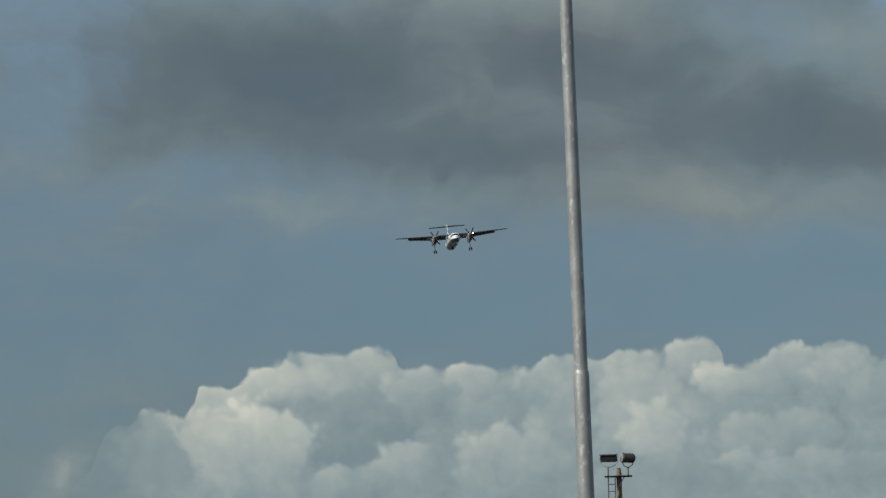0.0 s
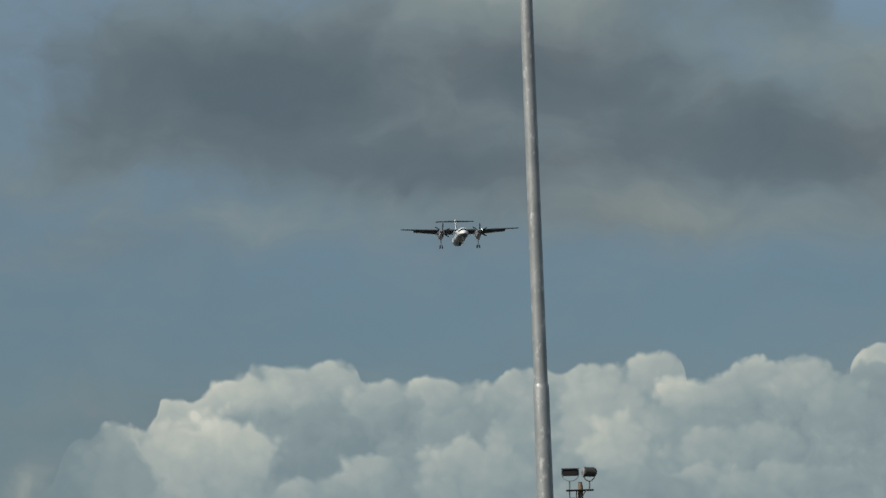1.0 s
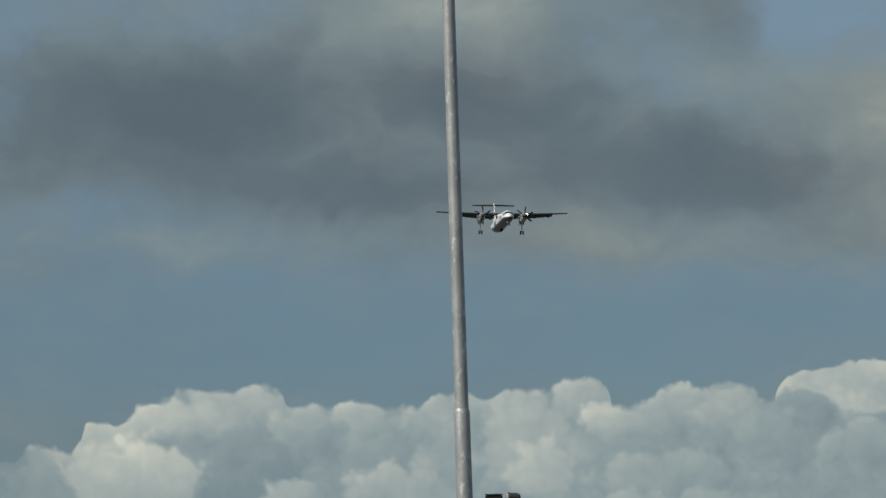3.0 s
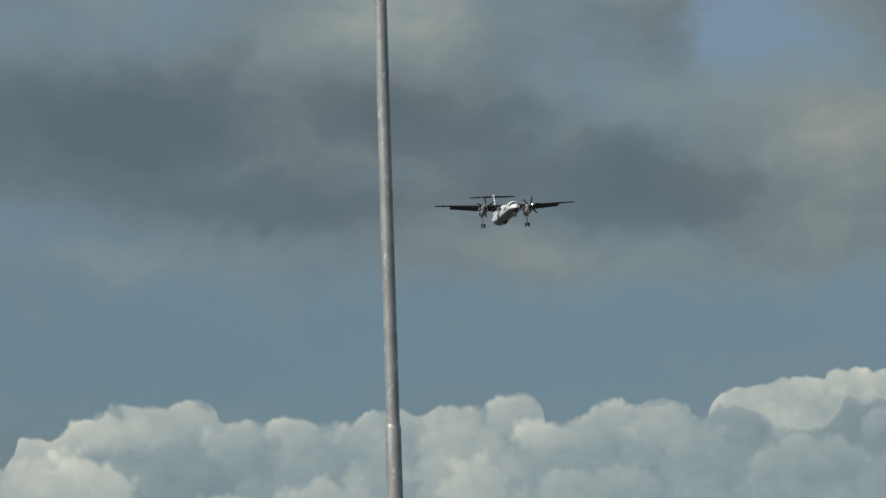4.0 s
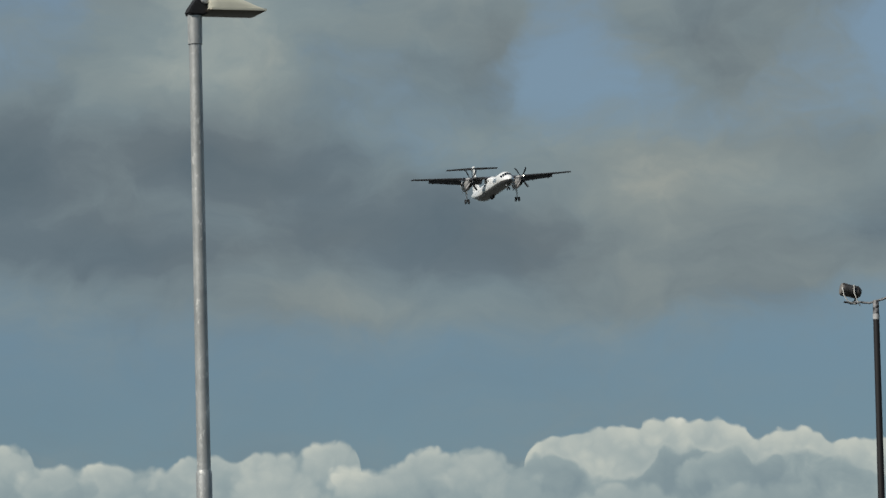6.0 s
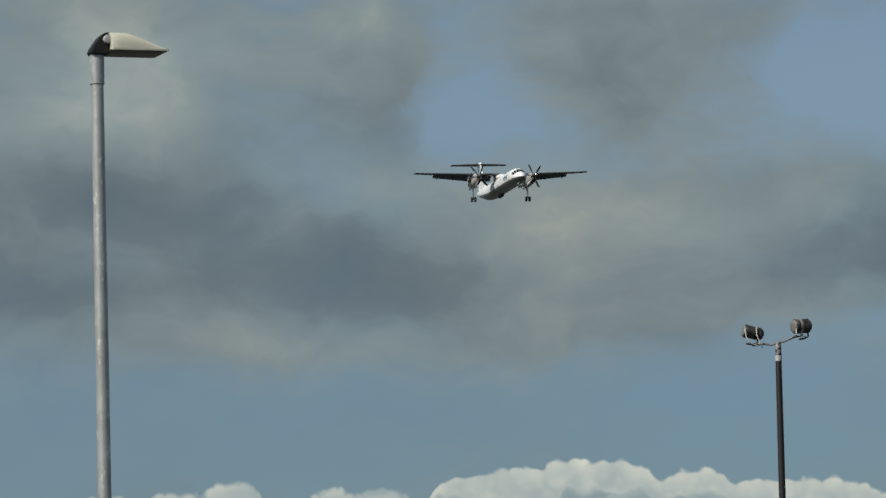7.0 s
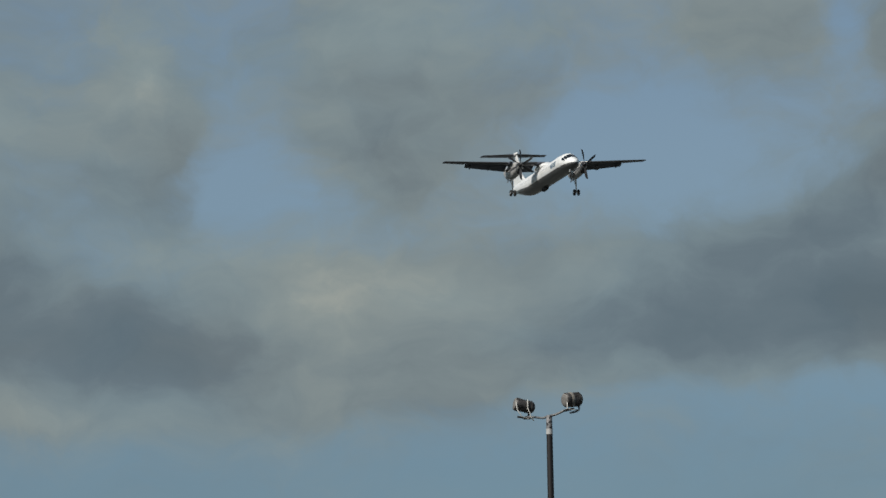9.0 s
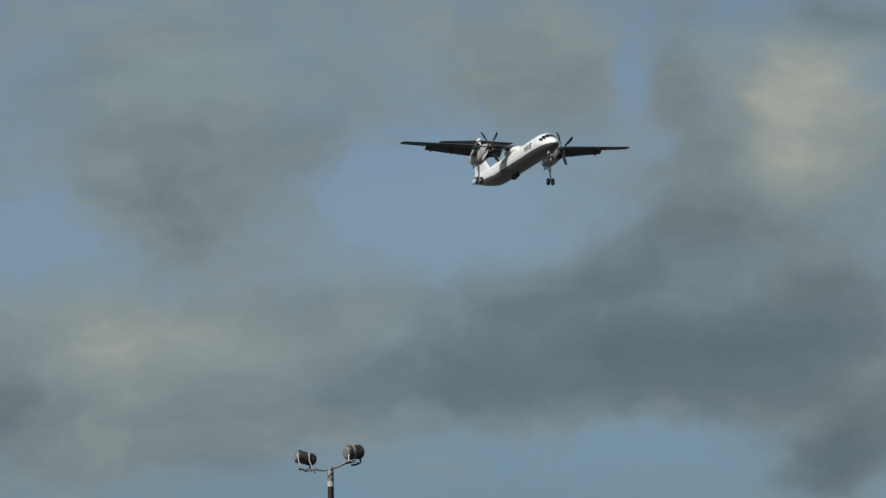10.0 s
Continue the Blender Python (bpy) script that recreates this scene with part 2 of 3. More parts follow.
puff(-4.99, 3.92, 0.48, 0.55, 0.42, 0.20)
puff(0.92, 4.39, 0.62, 0.74, 0.60, 0.15)
puff(1.12, 4.11, 0.42, 0.44, 0.70, 0.18)
puff(-1.78, 3.78, 0.55, 0.38, 0.42, 0.27)
puff(-2.61, 3.57, 0.58, 0.33, 0.36, 0.30)
puff(-0.64, 3.85, 0.75, 0.45, 0.49, 0.27)
puff(-3.64, 3.59, 0.65, 0.34, 0.42, 0.20)
puff(2.62, 4.06, 0.82, 0.34, 0.42, 0.20)
puff(2.06, 3.67, 0.55, 0.27, 0.45, 0.27)
puff(1.31, 3.59, 0.82, 0.34, 0.31, 0.16)
puff(3.09, 3.63, 0.89, 0.27, 0.38, 0.20)
puff(4.32, 4.82, 0.48, 0.33, 0.23, 0.16)
puff(3.76, 4.56, 0.41, 0.41, 0.41, 0.20)
puff(5.76, 4.79, 0.62, 0.44, 0.16, 0.16)
puff(5.20, 4.39, 0.69, 0.34, 0.36, 0.27)
puff(6.10, 4.81, 0.32, 0.22, 0.34, 0.27)
puff(6.65, 4.83, 0.48, 0.34, 0.23, 0.20)
puff(6.77, 4.35, 0.82, 0.34, 0.27, 0.20)
lit = N.math("ADD", lit, N.math("MULTIPLY_ADD", knobs, -0.24, N.math("MULTIPLY_ADD", grain, 0.30, -0.17)))
lit = N.math("ADD", lit, N.ramp(depth, 0.14, 0.0, 0.0, 0.10))
sky = N.mix(mask, sky, toned(lit))
back = N.add("ShaderNodeBackground")
N.plug(back.inputs["Color"], sky)
back.inputs["Strength"].default_value = 0.1
out = N.add("ShaderNodeOutputWorld")
N.plug(out.inputs[0], back.outputs[0])


# ---------------------------------------------------------------- materials
def material(name, color, rough=0.5, metal=0.0, vary=0.12, scale=3.0, grain=40.0, bump=0.05, dark=None, coat=0.0):
    """Paint or metal with blotches at one scale and grain at another."""
    m = bpy.data.materials.new(name)
    m.use_nodes = True
    n = Nodes(m.node_tree)
    p = n.add("ShaderNodeTexCoord").outputs["Object"]
    big, small = n.noise(p, scale, 4.0, 0.55), n.noise(p, grain, 3.0, 0.6)
    low = dark or tuple(c * (1 - 2 * vary) for c in color)
    f = n.math("ADD", n.math("MULTIPLY_ADD", big, 1.6, -0.3), n.math("MULTIPLY_ADD", small, 0.5, -0.25), clamp=True)
    s = n.add("ShaderNodeBsdfPrincipled")
    n.plug(s.inputs["Base Color"], n.mix(f, (*low, 1), (*color, 1)))
    n.plug(s.inputs["Roughness"], n.math("MULTIPLY_ADD", small, 0.25, rough - 0.12, clamp=True))
    s.inputs["Metallic"].default_value = metal
    s.inputs["Coat Weight"].default_value = coat
    b = n.add("ShaderNodeBump")
    b.inputs["Strength"].default_value, b.inputs["Distance"].default_value = bump, 0.01
    n.plug(b.inputs["Height"], small)
    n.plug(s.inputs["Normal"], b.outputs[0])
    o = n.add("ShaderNodeOutputMaterial")
    n.plug(o.inputs[0], s.outputs[0])
    return m


def belly_shaded(name, upper, lower):
    """Glossy paint; belly shade painted in dark below a line rising towards the tail."""
    m = material(name, upper, 0.33, scale=0.7, grain=9.0, vary=0.05, bump=0.01, coat=0.2)
    t = m.node_tree
    s = [n for n in t.nodes if n.type == "BSDF_PRINCIPLED"][0]
    was = s.inputs["Base Color"].links[0].from_socket
    n = Nodes(t, fresh=False)
    p = n.add("ShaderNodeSeparateXYZ")
    n.plug(p.inputs[0], n.add("ShaderNodeTexCoord").outputs["Object"])
    line = n.math("MULTIPLY_ADD", n.math("MAXIMUM", n.math("SUBTRACT", -5.0, p.outputs[0]), 0.0), 0.075, -0.76)
    n.plug(s.inputs["Base Color"], n.mix(n.ramp(n.math("SUBTRACT", p.outputs[2], line), -0.04, 0.04), (*lower, 1), was))
    return m


def glow(name, color, strength):
    m = bpy.data.materials.new(name)
    m.use_nodes = True
    n = Nodes(m.node_tree)
    s = n.add("ShaderNodeEmission")
    s.inputs[0].default_value, s.inputs[1].default_value = (*color, 1), strength
    o = n.add("ShaderNodeOutputMaterial")
    n.plug(o.inputs[0], s.outputs[0])
    return m


galvanised = material("galvanised steel", (0.47, 0.48, 0.47), 0.46, 0.45, scale=5.0, grain=38.0, bump=0.22, dark=(0.28, 0.29, 0.29))


def flecks(m):
    """Bright zinc flecks and runs on a galvanised tube."""
    t = m.node_tree
    s = [n for n in t.nodes if n.type == "BSDF_PRINCIPLED"][0]
    was = s.inputs["Base Color"].links[0].from_socket
    n = Nodes(t, fresh=False)
    p = n.vec("MULTIPLY", n.add("ShaderNodeTexCoord").outputs["Object"], (1.0, 1.0, 0.45))
    spots = n.ramp(n.noise(p, 17.0, 3.0, 0.65), 0.56, 0.68)
    n.plug(s.inputs["Base Color"], n.mix(n.math("MULTIPLY", spots, 0.8), was, (0.66, 0.66, 0.63, 1)))


flecks(galvanised)
black_paint = material("black paint", (0.006, 0.006, 0.008), 0.75, scale=6.0, bump=0.1)
cream = material("cream lamp cover", (0.56, 0.55, 0.455), 0.55, scale=8.0, vary=0.07)
lens_dark = material("dusty lamp glass", (0.10, 0.08, 0.062), 0.4, scale=12.0)
sensor_grey = material("grey sensor cap", (0.45, 0.46, 0.47), 0.35, scale=30.0)
brown_post = material("dark brown post paint", (0.008, 0.006, 0.007), 0.6, scale=5.0)
weathered = material("weathered grey metal", (0.34, 0.34, 0.34), 0.55, 0.3, scale=14.0, dark=(0.03, 0.03, 0.035))
dull_glass = material("dusty drum glass", (0.20, 0.19, 0.18), 0.6, scale=9.0, dark=(0.10, 0.095, 0.09))
worn_sleeve = material("sleeve with patches of worn paint", (0.30, 0.30, 0.31), 0.6, 0.2, scale=18.0, dark=(0.05, 0.05, 0.055))


def patches(m, scale, color):
    """Ragged dark patches where the paint is left or gone."""
    t = m.node_tree
    s = [n for n in t.nodes if n.type == "BSDF_PRINCIPLED"][0]
    was = s.inputs["Base Color"].links[0].from_socket
    n = Nodes(t, fresh=False)
    spots = n.ramp(n.noise(n.add("ShaderNodeTexCoord").outputs["Object"], scale, 3.0, 0.6), 0.48, 0.54)
    n.plug(s.inputs["Base Color"], n.mix(spots, was, color))


patches(worn_sleeve, 16.0, (0.015, 0.015, 0.018, 1))
hook_dark = material("blackened bracket steel", (0.045, 0.045, 0.05), 0.6, 0.2, scale=14.0)
pale_band = material("pale worn band", (0.27, 0.25, 0.22), 0.6, scale=10.0, dark=(0.11, 0.10, 0.09))
white_band = material("white band", (0.46, 0.46, 0.46), 0.5, scale=20.0)
drum_grey = material("weathered brown-grey drum", (0.125, 0.115, 0.11), 0.5, 0.2, scale=7.0, dark=(0.035, 0.032, 0.032))
patches(drum_grey, 7.0, (0.03, 0.027, 0.026, 1))
reflector = material("silvered reflector", (0.75, 0.74, 0.70), 0.25, 0.6, scale=9.0)
cable_white = material("white cable", (0.7, 0.69, 0.66), 0.5, scale=20.0)
timber = material("weathered timber", (0.26, 0.20, 0.13), 0.75, scale=6.0, grain=30.0, bump=0.3, dark=(0.12, 0.09, 0.06))
flood_dark = material("dark floodlight housing", (0.022, 0.018, 0.017), 0.6, scale=6.0)
flood_grey = material("grey floodlight housing", (0.085, 0.08, 0.072), 0.5, 0.2, scale=6.0)
white_skin = material("white aircraft paint", (0.76, 0.77, 0.77), 0.33, scale=0.7, grain=9.0, vary=0.05, bump=0.01, coat=0.2)
nacelle_skin = material("light grey nacelle paint", (0.50, 0.50, 0.50), 0.4, scale=1.6, grain=9.0, vary=0.2, bump=0.01, dark=(0.22, 0.21, 0.20))
# the dark second colour stands for shade under the hull
hull_skin = belly_shaded("white paint with belly shade painted in", (0.82, 0.83, 0.83), (0.085, 0.085, 0.088))
cabin_glass = material("cabin glass", (0.56, 0.58, 0.60), 0.2, scale=1.0, vary=0.02, bump=0.0)
# mid-grey wings; the dark of their shaded undersides is put into the colour
darkened_skin = material("grey wing paint darkened for shade", (0.07, 0.078, 0.10), 0.45, scale=0.9, grain=9.0, vary=0.1, bump=0.01)
boot_black = material("black rubber boot", (0.03, 0.03, 0.032), 0.5, scale=3.0)
blade_dark = material("dark grey blade", (0.028, 0.028, 0.032), 0.4, scale=3.0)
tyre_black = material("tyre rubber", (0.02, 0.02, 0.021), 0.7, scale=8.0)
gear_grey = material("gear leg paint", (0.74, 0.74, 0.72), 0.4, 0.2, scale=5.0)
cockpit_glass = material("dark cockpit glass", (0.012, 0.014, 0.018), 0.08, scale=1.0, vary=0.0, bump=0.0)
intake_dark = material("dark intake", (0.02, 0.02, 0.02), 0.7, scale=4.0)
mark_blue = material("pale blue lettering", (0.13, 0.19, 0.25), 0.4, scale=2.0)
exhaust_metal = material("scorched exhaust steel", (0.30, 0.23, 0.18), 0.45, 0.7, scale=4.0)
lamp_glow = glow("lit landing light", (1.0, 0.93, 0.78), 7.0)
turf = material("dark grass and tarmac", (0.050, 0.056, 0.046), 0.9, scale=0.02, grain=0.6, dark=(0.04, 0.04, 0.04), bump=0.2)


# ---------------------------------------------------------------- mesh helpers
def part(name, bm, mat, parent=None, label="", smooth=True):
    """Links a bmesh as one mesh object, under a thing or a part."""
    bmesh.ops.recalc_face_normals(bm, faces=bm.faces)
    me = bpy.data.meshes.new(name)
    for f in bm.faces:
        f.smooth = smooth
    bm.to_mesh(me)
    bm.free()
    me.materials.append(mat)
    if smooth:
        me.set_sharp_from_angle(angle=radians(38))
    ob = new(name, me)
    ob.parent = parent
    if label:
        ob["label"] = label
    return ob


def thing(name, at, label, category, group=""):
    ob = tagged(new(name), label, category, group)
    ob.matrix_basis = at
    return ob


def loft(rings, bm=None, caps=True, closed=True):
    """A skin over rings of equally many points."""
    bm = bm or bmesh.new()
    vs = [[bm.verts.new(p) for p in r] for r in rings]
    n = len(vs[0])
    for r, s in zip(vs, vs[1:]):
        for i in range(n if closed else n - 1):
            j = (i + 1) % n
            bm.faces.new((r[i], r[j], s[j], s[i]))
    if caps:
        bm.faces.new(vs[0][::-1])
        bm.faces.new(vs[-1])
    return bm


def ring(center, axis, radius, n=20, squash=1.0):
    """A circle of points round an axis."""
    axis = Vector(axis).normalized()
    side = axis.orthogonal().normalized()
    over = axis.cross(side)
    c = Vector(center)
    return [c + side * (radius * math.cos(2 * math.pi * i / n)) + over * (radius * squash * math.sin(2 * math.pi * i / n)) for i in range(n)]


def turned(a, b, profile, n=24, bm=None):
    """A turned form from a to b; profile: (share of the way, radius)."""
    a, b = Vector(a), Vector(b)
    return loft([ring(a.lerp(b, k), b - a, r, n) for k, r in profile], bm)


def rod(a, b, r, n=12, bm=None, r2=None):
    return turned(a, b, ((0, r), (1, r2 or r)), n, bm)


def tube(points, r, n=8):
    """A bent tube through points."""
    pts = [Vector(p) for p in points]
    rings = []
    for i, p in enumerate(pts):
        t = (pts[min(i + 1, len(pts) - 1)] - pts[max(i - 1, 0)]).normalized()
        side = t.cross(Vector((0.31, 0.55, 0.78))).normalized()
        over = t.cross(side)
        rings.append([p + side * r * math.cos(2 * math.pi * k / n) + over * r * math.sin(2 * math.pi * k / n) for k in range(n)])
    return loft(rings)


def slab(size, at=None, bevel=0.01, bm=None):
    """A bevelled block."""
    one = bmesh.new()
    bmesh.ops.create_cube(one, size=1.0)
    bmesh.ops.scale(one, vec=size, verts=one.verts)
    if bevel:
        bmesh.ops.bevel(one, geom=one.edges[:], offset=bevel, segments=2, affect="EDGES")
    if at is not None:
        bmesh.ops.transform(one, matrix=at, verts=one.verts)
    return one


# ---------------------------------------------------------------- ground
me = bpy.data.meshes.new("ground")
me.from_pydata([(4500 * math.cos(k * math.pi / 32), 4500 * math.sin(k * math.pi / 32), 0) for k in range(64)], [], [range(64)])
me.materials.append(turf)
tagged(new("ground", me), "dark flat airfield grass and tarmac", "ground", kind="structure")


def on_ray(az, el, d):
    """The point at d metres' plan distance in a direction from the camera's spot."""
    a = radians(az)
    return Vector((d * math.sin(a), d * math.cos(a), 1.6 + d * math.tan(radians(el))))


# ---------------------------------------------------------------- street lamp
def street_lamp():
    at = on_ray(0.065, 0, 43.0)
    lamp = thing("street_lamp", pose(at.x + 0.080, at.y, 0, 0, -0.59, 0), "galvanised steel street lamp with a cream lantern", "street lamp")
    shaft = part("lower_shaft", turned((0, 0, 0), (0, 0, 5.34), ((0, 0.088), (0.9, 0.0735), (0.995, 0.073), (1, 0.068)), 32), galvanised, lamp)
    part("upper_shaft", turned((0, 0, 5.3), (0, 0, 9.40), ((0, 0.0635), (0.5, 0.0605), (1, 0.0575)), 32), galvanised, lamp)
    part("sleeve", turned((0, 0, 9.285), (0, 0, 9.59), ((0, 0.055), (0.02, 0.066), (1, 0.067)), 32), galvanised, lamp)
    part("base_plate", slab((0.36, 0.36, 0.03), pose(0, 0, 0.015)), galvanised, lamp)
    part("service_door", slab((0.10, 0.012, 0.5), pose(0, -0.082, 0.9), 0.004), galvanised, lamp)
    head = pose(0.015, 0, 9.602, 0, -1.4, 20)
    # black knuckle: a wedge that rises to the lantern
    side = ((-0.095, -0.03), (-0.085, 0.01), (0.0, 0.125), (0.06, 0.172), (0.11, 0.165), (0.12, -0.01), (0.05, -0.045), (-0.06, -0.045))
    bm = loft([[(x, y * w, z) for x, z in side] for y, w in ((-0.075, 1), (0.075, 1))])
    bmesh.ops.bevel(bm, geom=bm.edges[:], offset=0.012, segments=2, affect="EDGES")
    bm.transform(head)
    knuckle = part("knuckle", bm, black_paint, lamp, "black painted knuckle")
    part("sensor", turned(head @ Vector((0.062, -0.06, 0.100)), head @ Vector((0.062, -0.112, 0.097)),
                          ((0, 0.040), (0.7, 0.042), (0.92, 0.037), (1, 0.022)), 20), sensor_grey, knuckle, "round grey light sensor")
    # cover: a shell, high by the knuckle and falling to the tip
    rings = []
    for k in range(15):
        s = k / 14
        x = 0.085 + 0.535 * s
        h = 0.162 * (1 - (max(s - 0.28, 0.0) / 0.72) ** 1.4) + 0.006
        w = 0.178 * (0.92 if k == 0 else 1)
        rings.append([head @ Vector((x, w * math.cos(q) * (abs(math.cos(q)) ** -0.35 if abs(math.cos(q)) > 1e-6 else 1), 0.002 + h * math.sin(q) ** 0.8))
                      for q in [math.pi * i / 14 for i in range(15)]])
    part("cover", loft(rings), cream, lamp, "cream ribbed lantern cover")
    rim = [(0.085, -0.183), (0.628, -0.183), (0.628, 0.183), (0.085, 0.183)]
    bm = loft([[head @ Vector((x, y, z)) for x, y in rim] for z in (-0.012, 0.006)])
    part("rim", bm, cream, lamp)
    glass = [(0.06, -0.172), (0.612, -0.172), (0.612, 0.172), (0.06, 0.172)]
    bm = loft([[head @ Vector((x * k + 0.35 * (1 - k), y * k, z)) for x, y in glass] for z, k in ((-0.010, 1), (-0.018, 0.98), (-0.021, 0.94))])
    part("lens", bm, lens_dark, lamp, "dark lamp glass")


street_lamp()


# ---------------------------------------------------------------- twin floodlight post
def drum(parent, at, mat, length, radius, glass, name="floodlight_drum"):
    """A barrel lamp along x with its glass at the -x end and a yoke below."""
    f = lambda v: at @ Vector(v)
    h = length / 2
    d = part(name, turned(f((-h, 0, 0)), f((h, 0, 0)), ((0, radius * 0.92), (0.04, radius), (0.18, radius), (0.22, radius * 0.95), (0.75, radius * 0.93),
                                                    (0.9, radius * 0.8), (0.98, radius * 0.5), (1, radius * 0.3)), 28), mat, parent)
    part("glass", turned(f((-h - 0.004, 0, 0)), f((-h - 0.03, 0, 0)), ((0, radius * 0.9), (0.6, radius * 0.8), (1, radius * 0.45)), 28), glass, d, "dusty lamp glass" if glass == dull_glass else "pale lamp glass")
    for k in range(3):
        x = h * (0.1 + 0.22 * k)
        part("cooling_rib", turned(f((x, 0, 0)), f((x + 0.012, 0, 0)), ((0, radius * 0.99), (1, radius * 0.99)), 28), mat, d)
    return d


def twin_floodlight():
    p = on_ray(8.306, 6.851, 85.0)
    post = thing("floodlight_post", pose(p.x, p.y, 0, 0, 0, -8.3), "dark post with two weathered drum floodlights", "floodlight post")
    z = p.z
    part("shaft", turned((0, 0, 0), (0, 0, z - 0.28), ((0, 0.085), (0.5, 0.07), (1, 0.056)), 24), brown_post, post, "dark brown painted shaft")
    part("band", turned((0, 0, z - 0.30), (0, 0, z - 0.20), ((0, 0.06), (1, 0.06)), 24), white_band, post, "white band")
    part("top_sleeve", turned((0, 0, z - 0.22), (0, 0, z + 0.05), ((0, 0.057), (0.95, 0.055), (1, 0.045)), 24), worn_sleeve, post, "weathered grey sleeve")
    part("base_plate", slab((0.4, 0.4, 0.03), pose(0, 0, 0.015)), brown_post, post)
    part("arm", tube(((0.02, 0, z + 0.03), (-0.12, 0, z + 0.0), (-0.28, 0, z + 0.02), (-0.40, 0, z + 0.02)), 0.02), weathered, post)
    part("arm", tube(((-0.02, 0, z + 0.03), (0.12, 0, z + 0.06), (0.28, 0, z + 0.13), (0.46, 0, z + 0.16)), 0.022), weathered, post)
    part("arm_bracket", slab((0.20, 0.09, 0.03), pose(0.36, 0, z + 0.14, 0, -10, 0), 0.008), flood_dark, post)
    part("arm_bracket", slab((0.14, 0.09, 0.03), pose(-0.40, 0, z + 0.0), 0.008), flood_dark, post)
    a = pose(-0.435, 0, z + 0.225, 0, 12, 14)
    b = pose(0.445, 0, z + 0.325, 0, -6, 30)
    for m, length, radius in ((a, 0.37, 0.122), (b, 0.35, 0.134)):
        drum(post, m, drum_grey, length, radius, dull_glass)
        # a hooked bracket from the drum's tail down to the arm
        part("yoke", tube((m @ Vector((0.10, 0, -radius * 0.9)), m @ Vector((0.09, -0.01, -radius - 0.06)), m @ Vector((0.02, 0, -radius - 0.09)), m @ Vector((-0.10, 0, -radius - 0.10))), 0.018), hook_dark, post, "blackened hooked bracket")
    for m, x, r in ((b, -0.09, 0.137),):
        part("drum_band", turned(m @ Vector((x, 0, 0)), m @ Vector((x + 0.055, 0, 0)), ((0, r * 0.97), (0.2, r), (0.8, r), (1, r * 0.97)), 28), pale_band, post, "pale worn band round the drum")
    part("cable", tube([a @ Vector(v) for v in ((-0.20, -0.13, 0.02), (-0.16, -0.16, -0.12), (-0.06, -0.15, -0.22), (0.10, -0.10, -0.235))], 0.0095), cable_white, post, "white cable")
    part("cable", tube([a @ Vector(v) for v in ((0.0, -0.13, 0.10), (0.03, -0.15, -0.05), (0.13, -0.13, -0.2), (0.20, -0.06, -0.24))], 0.0095), cable_white, post, "white cable")
    part("cable", tube([b @ Vector(v) for v in ((-0.19, -0.10, -0.05), (-0.22, -0.12, -0.16), (-0.10, -0.1, -0.19), (0.06, -0.05, -0.2))], 0.0095), cable_white, post, "white cable")


twin_floodlight()


# ---------------------------------------------------------------- apron floodlight mast
def mast():
    p = on_ray(0.610, 3.655, 180.0)
    top = p.z
    m = thing("floodlight_mast", pose(p.x, p.y, 0, 0, 0, -1.2), "weathered timber mast with ladder and two floodlights", "floodlight mast")
    part("mast_pole", turned((0.05, 0, 0), (0.05, 0, top + 0.32), ((0, 0.16), (0.9, 0.105), (0.985, 0.10), (1, 0.07)), 20), timber, m, "weathered brown timber pole")
    part("platform", slab((1.06, 0.5, 0.045), pose(0.03, -0.1, top), 0.012), flood_dark, m)
    for x in (-0.36, -0.10):
        part("ladder_rail", rod((x, -0.22, 0), (x, -0.22, top), 0.022), flood_grey, m)
    for k in range(int(top / 0.28)):
        part("ladder_rung", rod((-0.36, -0.22, 0.2 + 0.28 * k), (-0.10, -0.22, 0.2 + 0.28 * k), 0.016, 8), flood_grey, m)
    part("lamp_stem", rod((-0.36, -0.1, top), (-0.36, -0.1, top + 0.38), 0.03), weathered, m)
    part("lamp_stem", rod((0.40, -0.1, top), (0.40, -0.1, top + 0.32), 0.03), weathered, m)
    # boxy lamp turned away
    box = slab((0.66, 0.34, 0.25), pose(-0.32, -0.1, top + 0.69, 8, 0, 0), 0.04)
    lamp = part("floodlight_box", box, flood_dark, m, "dark boxy floodlight")
    part("hood", slab((0.68, 0.40, 0.03), pose(-0.32, -0.12, top + 0.825, 8, 0, 0), 0.01), flood_dark, lamp)
    ringed = [(-0.32 + 0.33 * math.cos(q), -0.1, top + 0.64 + 0.28 * math.sin(q)) for q in [math.pi * (1 + k / 16) for k in range(17)]]
    part("yoke", tube(ringed, 0.013), reflector, m, "pale bracket hoop")
    drum(m, pose(0.43, -0.1, top + 0.69, 0, 2, 18), flood_grey, 0.54, 0.19, reflector)
    ringed = [(0.40 + 0.22 * math.cos(q), -0.1, top + 0.62 + 0.28 * math.sin(q)) for q in [math.pi * (1 + k / 16) for k in range(17)]]
    part("yoke", tube(ringed, 0.02), weathered, m)
    part("brace", rod((0.0, -0.12, top - 0.45), (0.25, -0.12, top - 0.02), 0.02), galvanised, m)


mast()


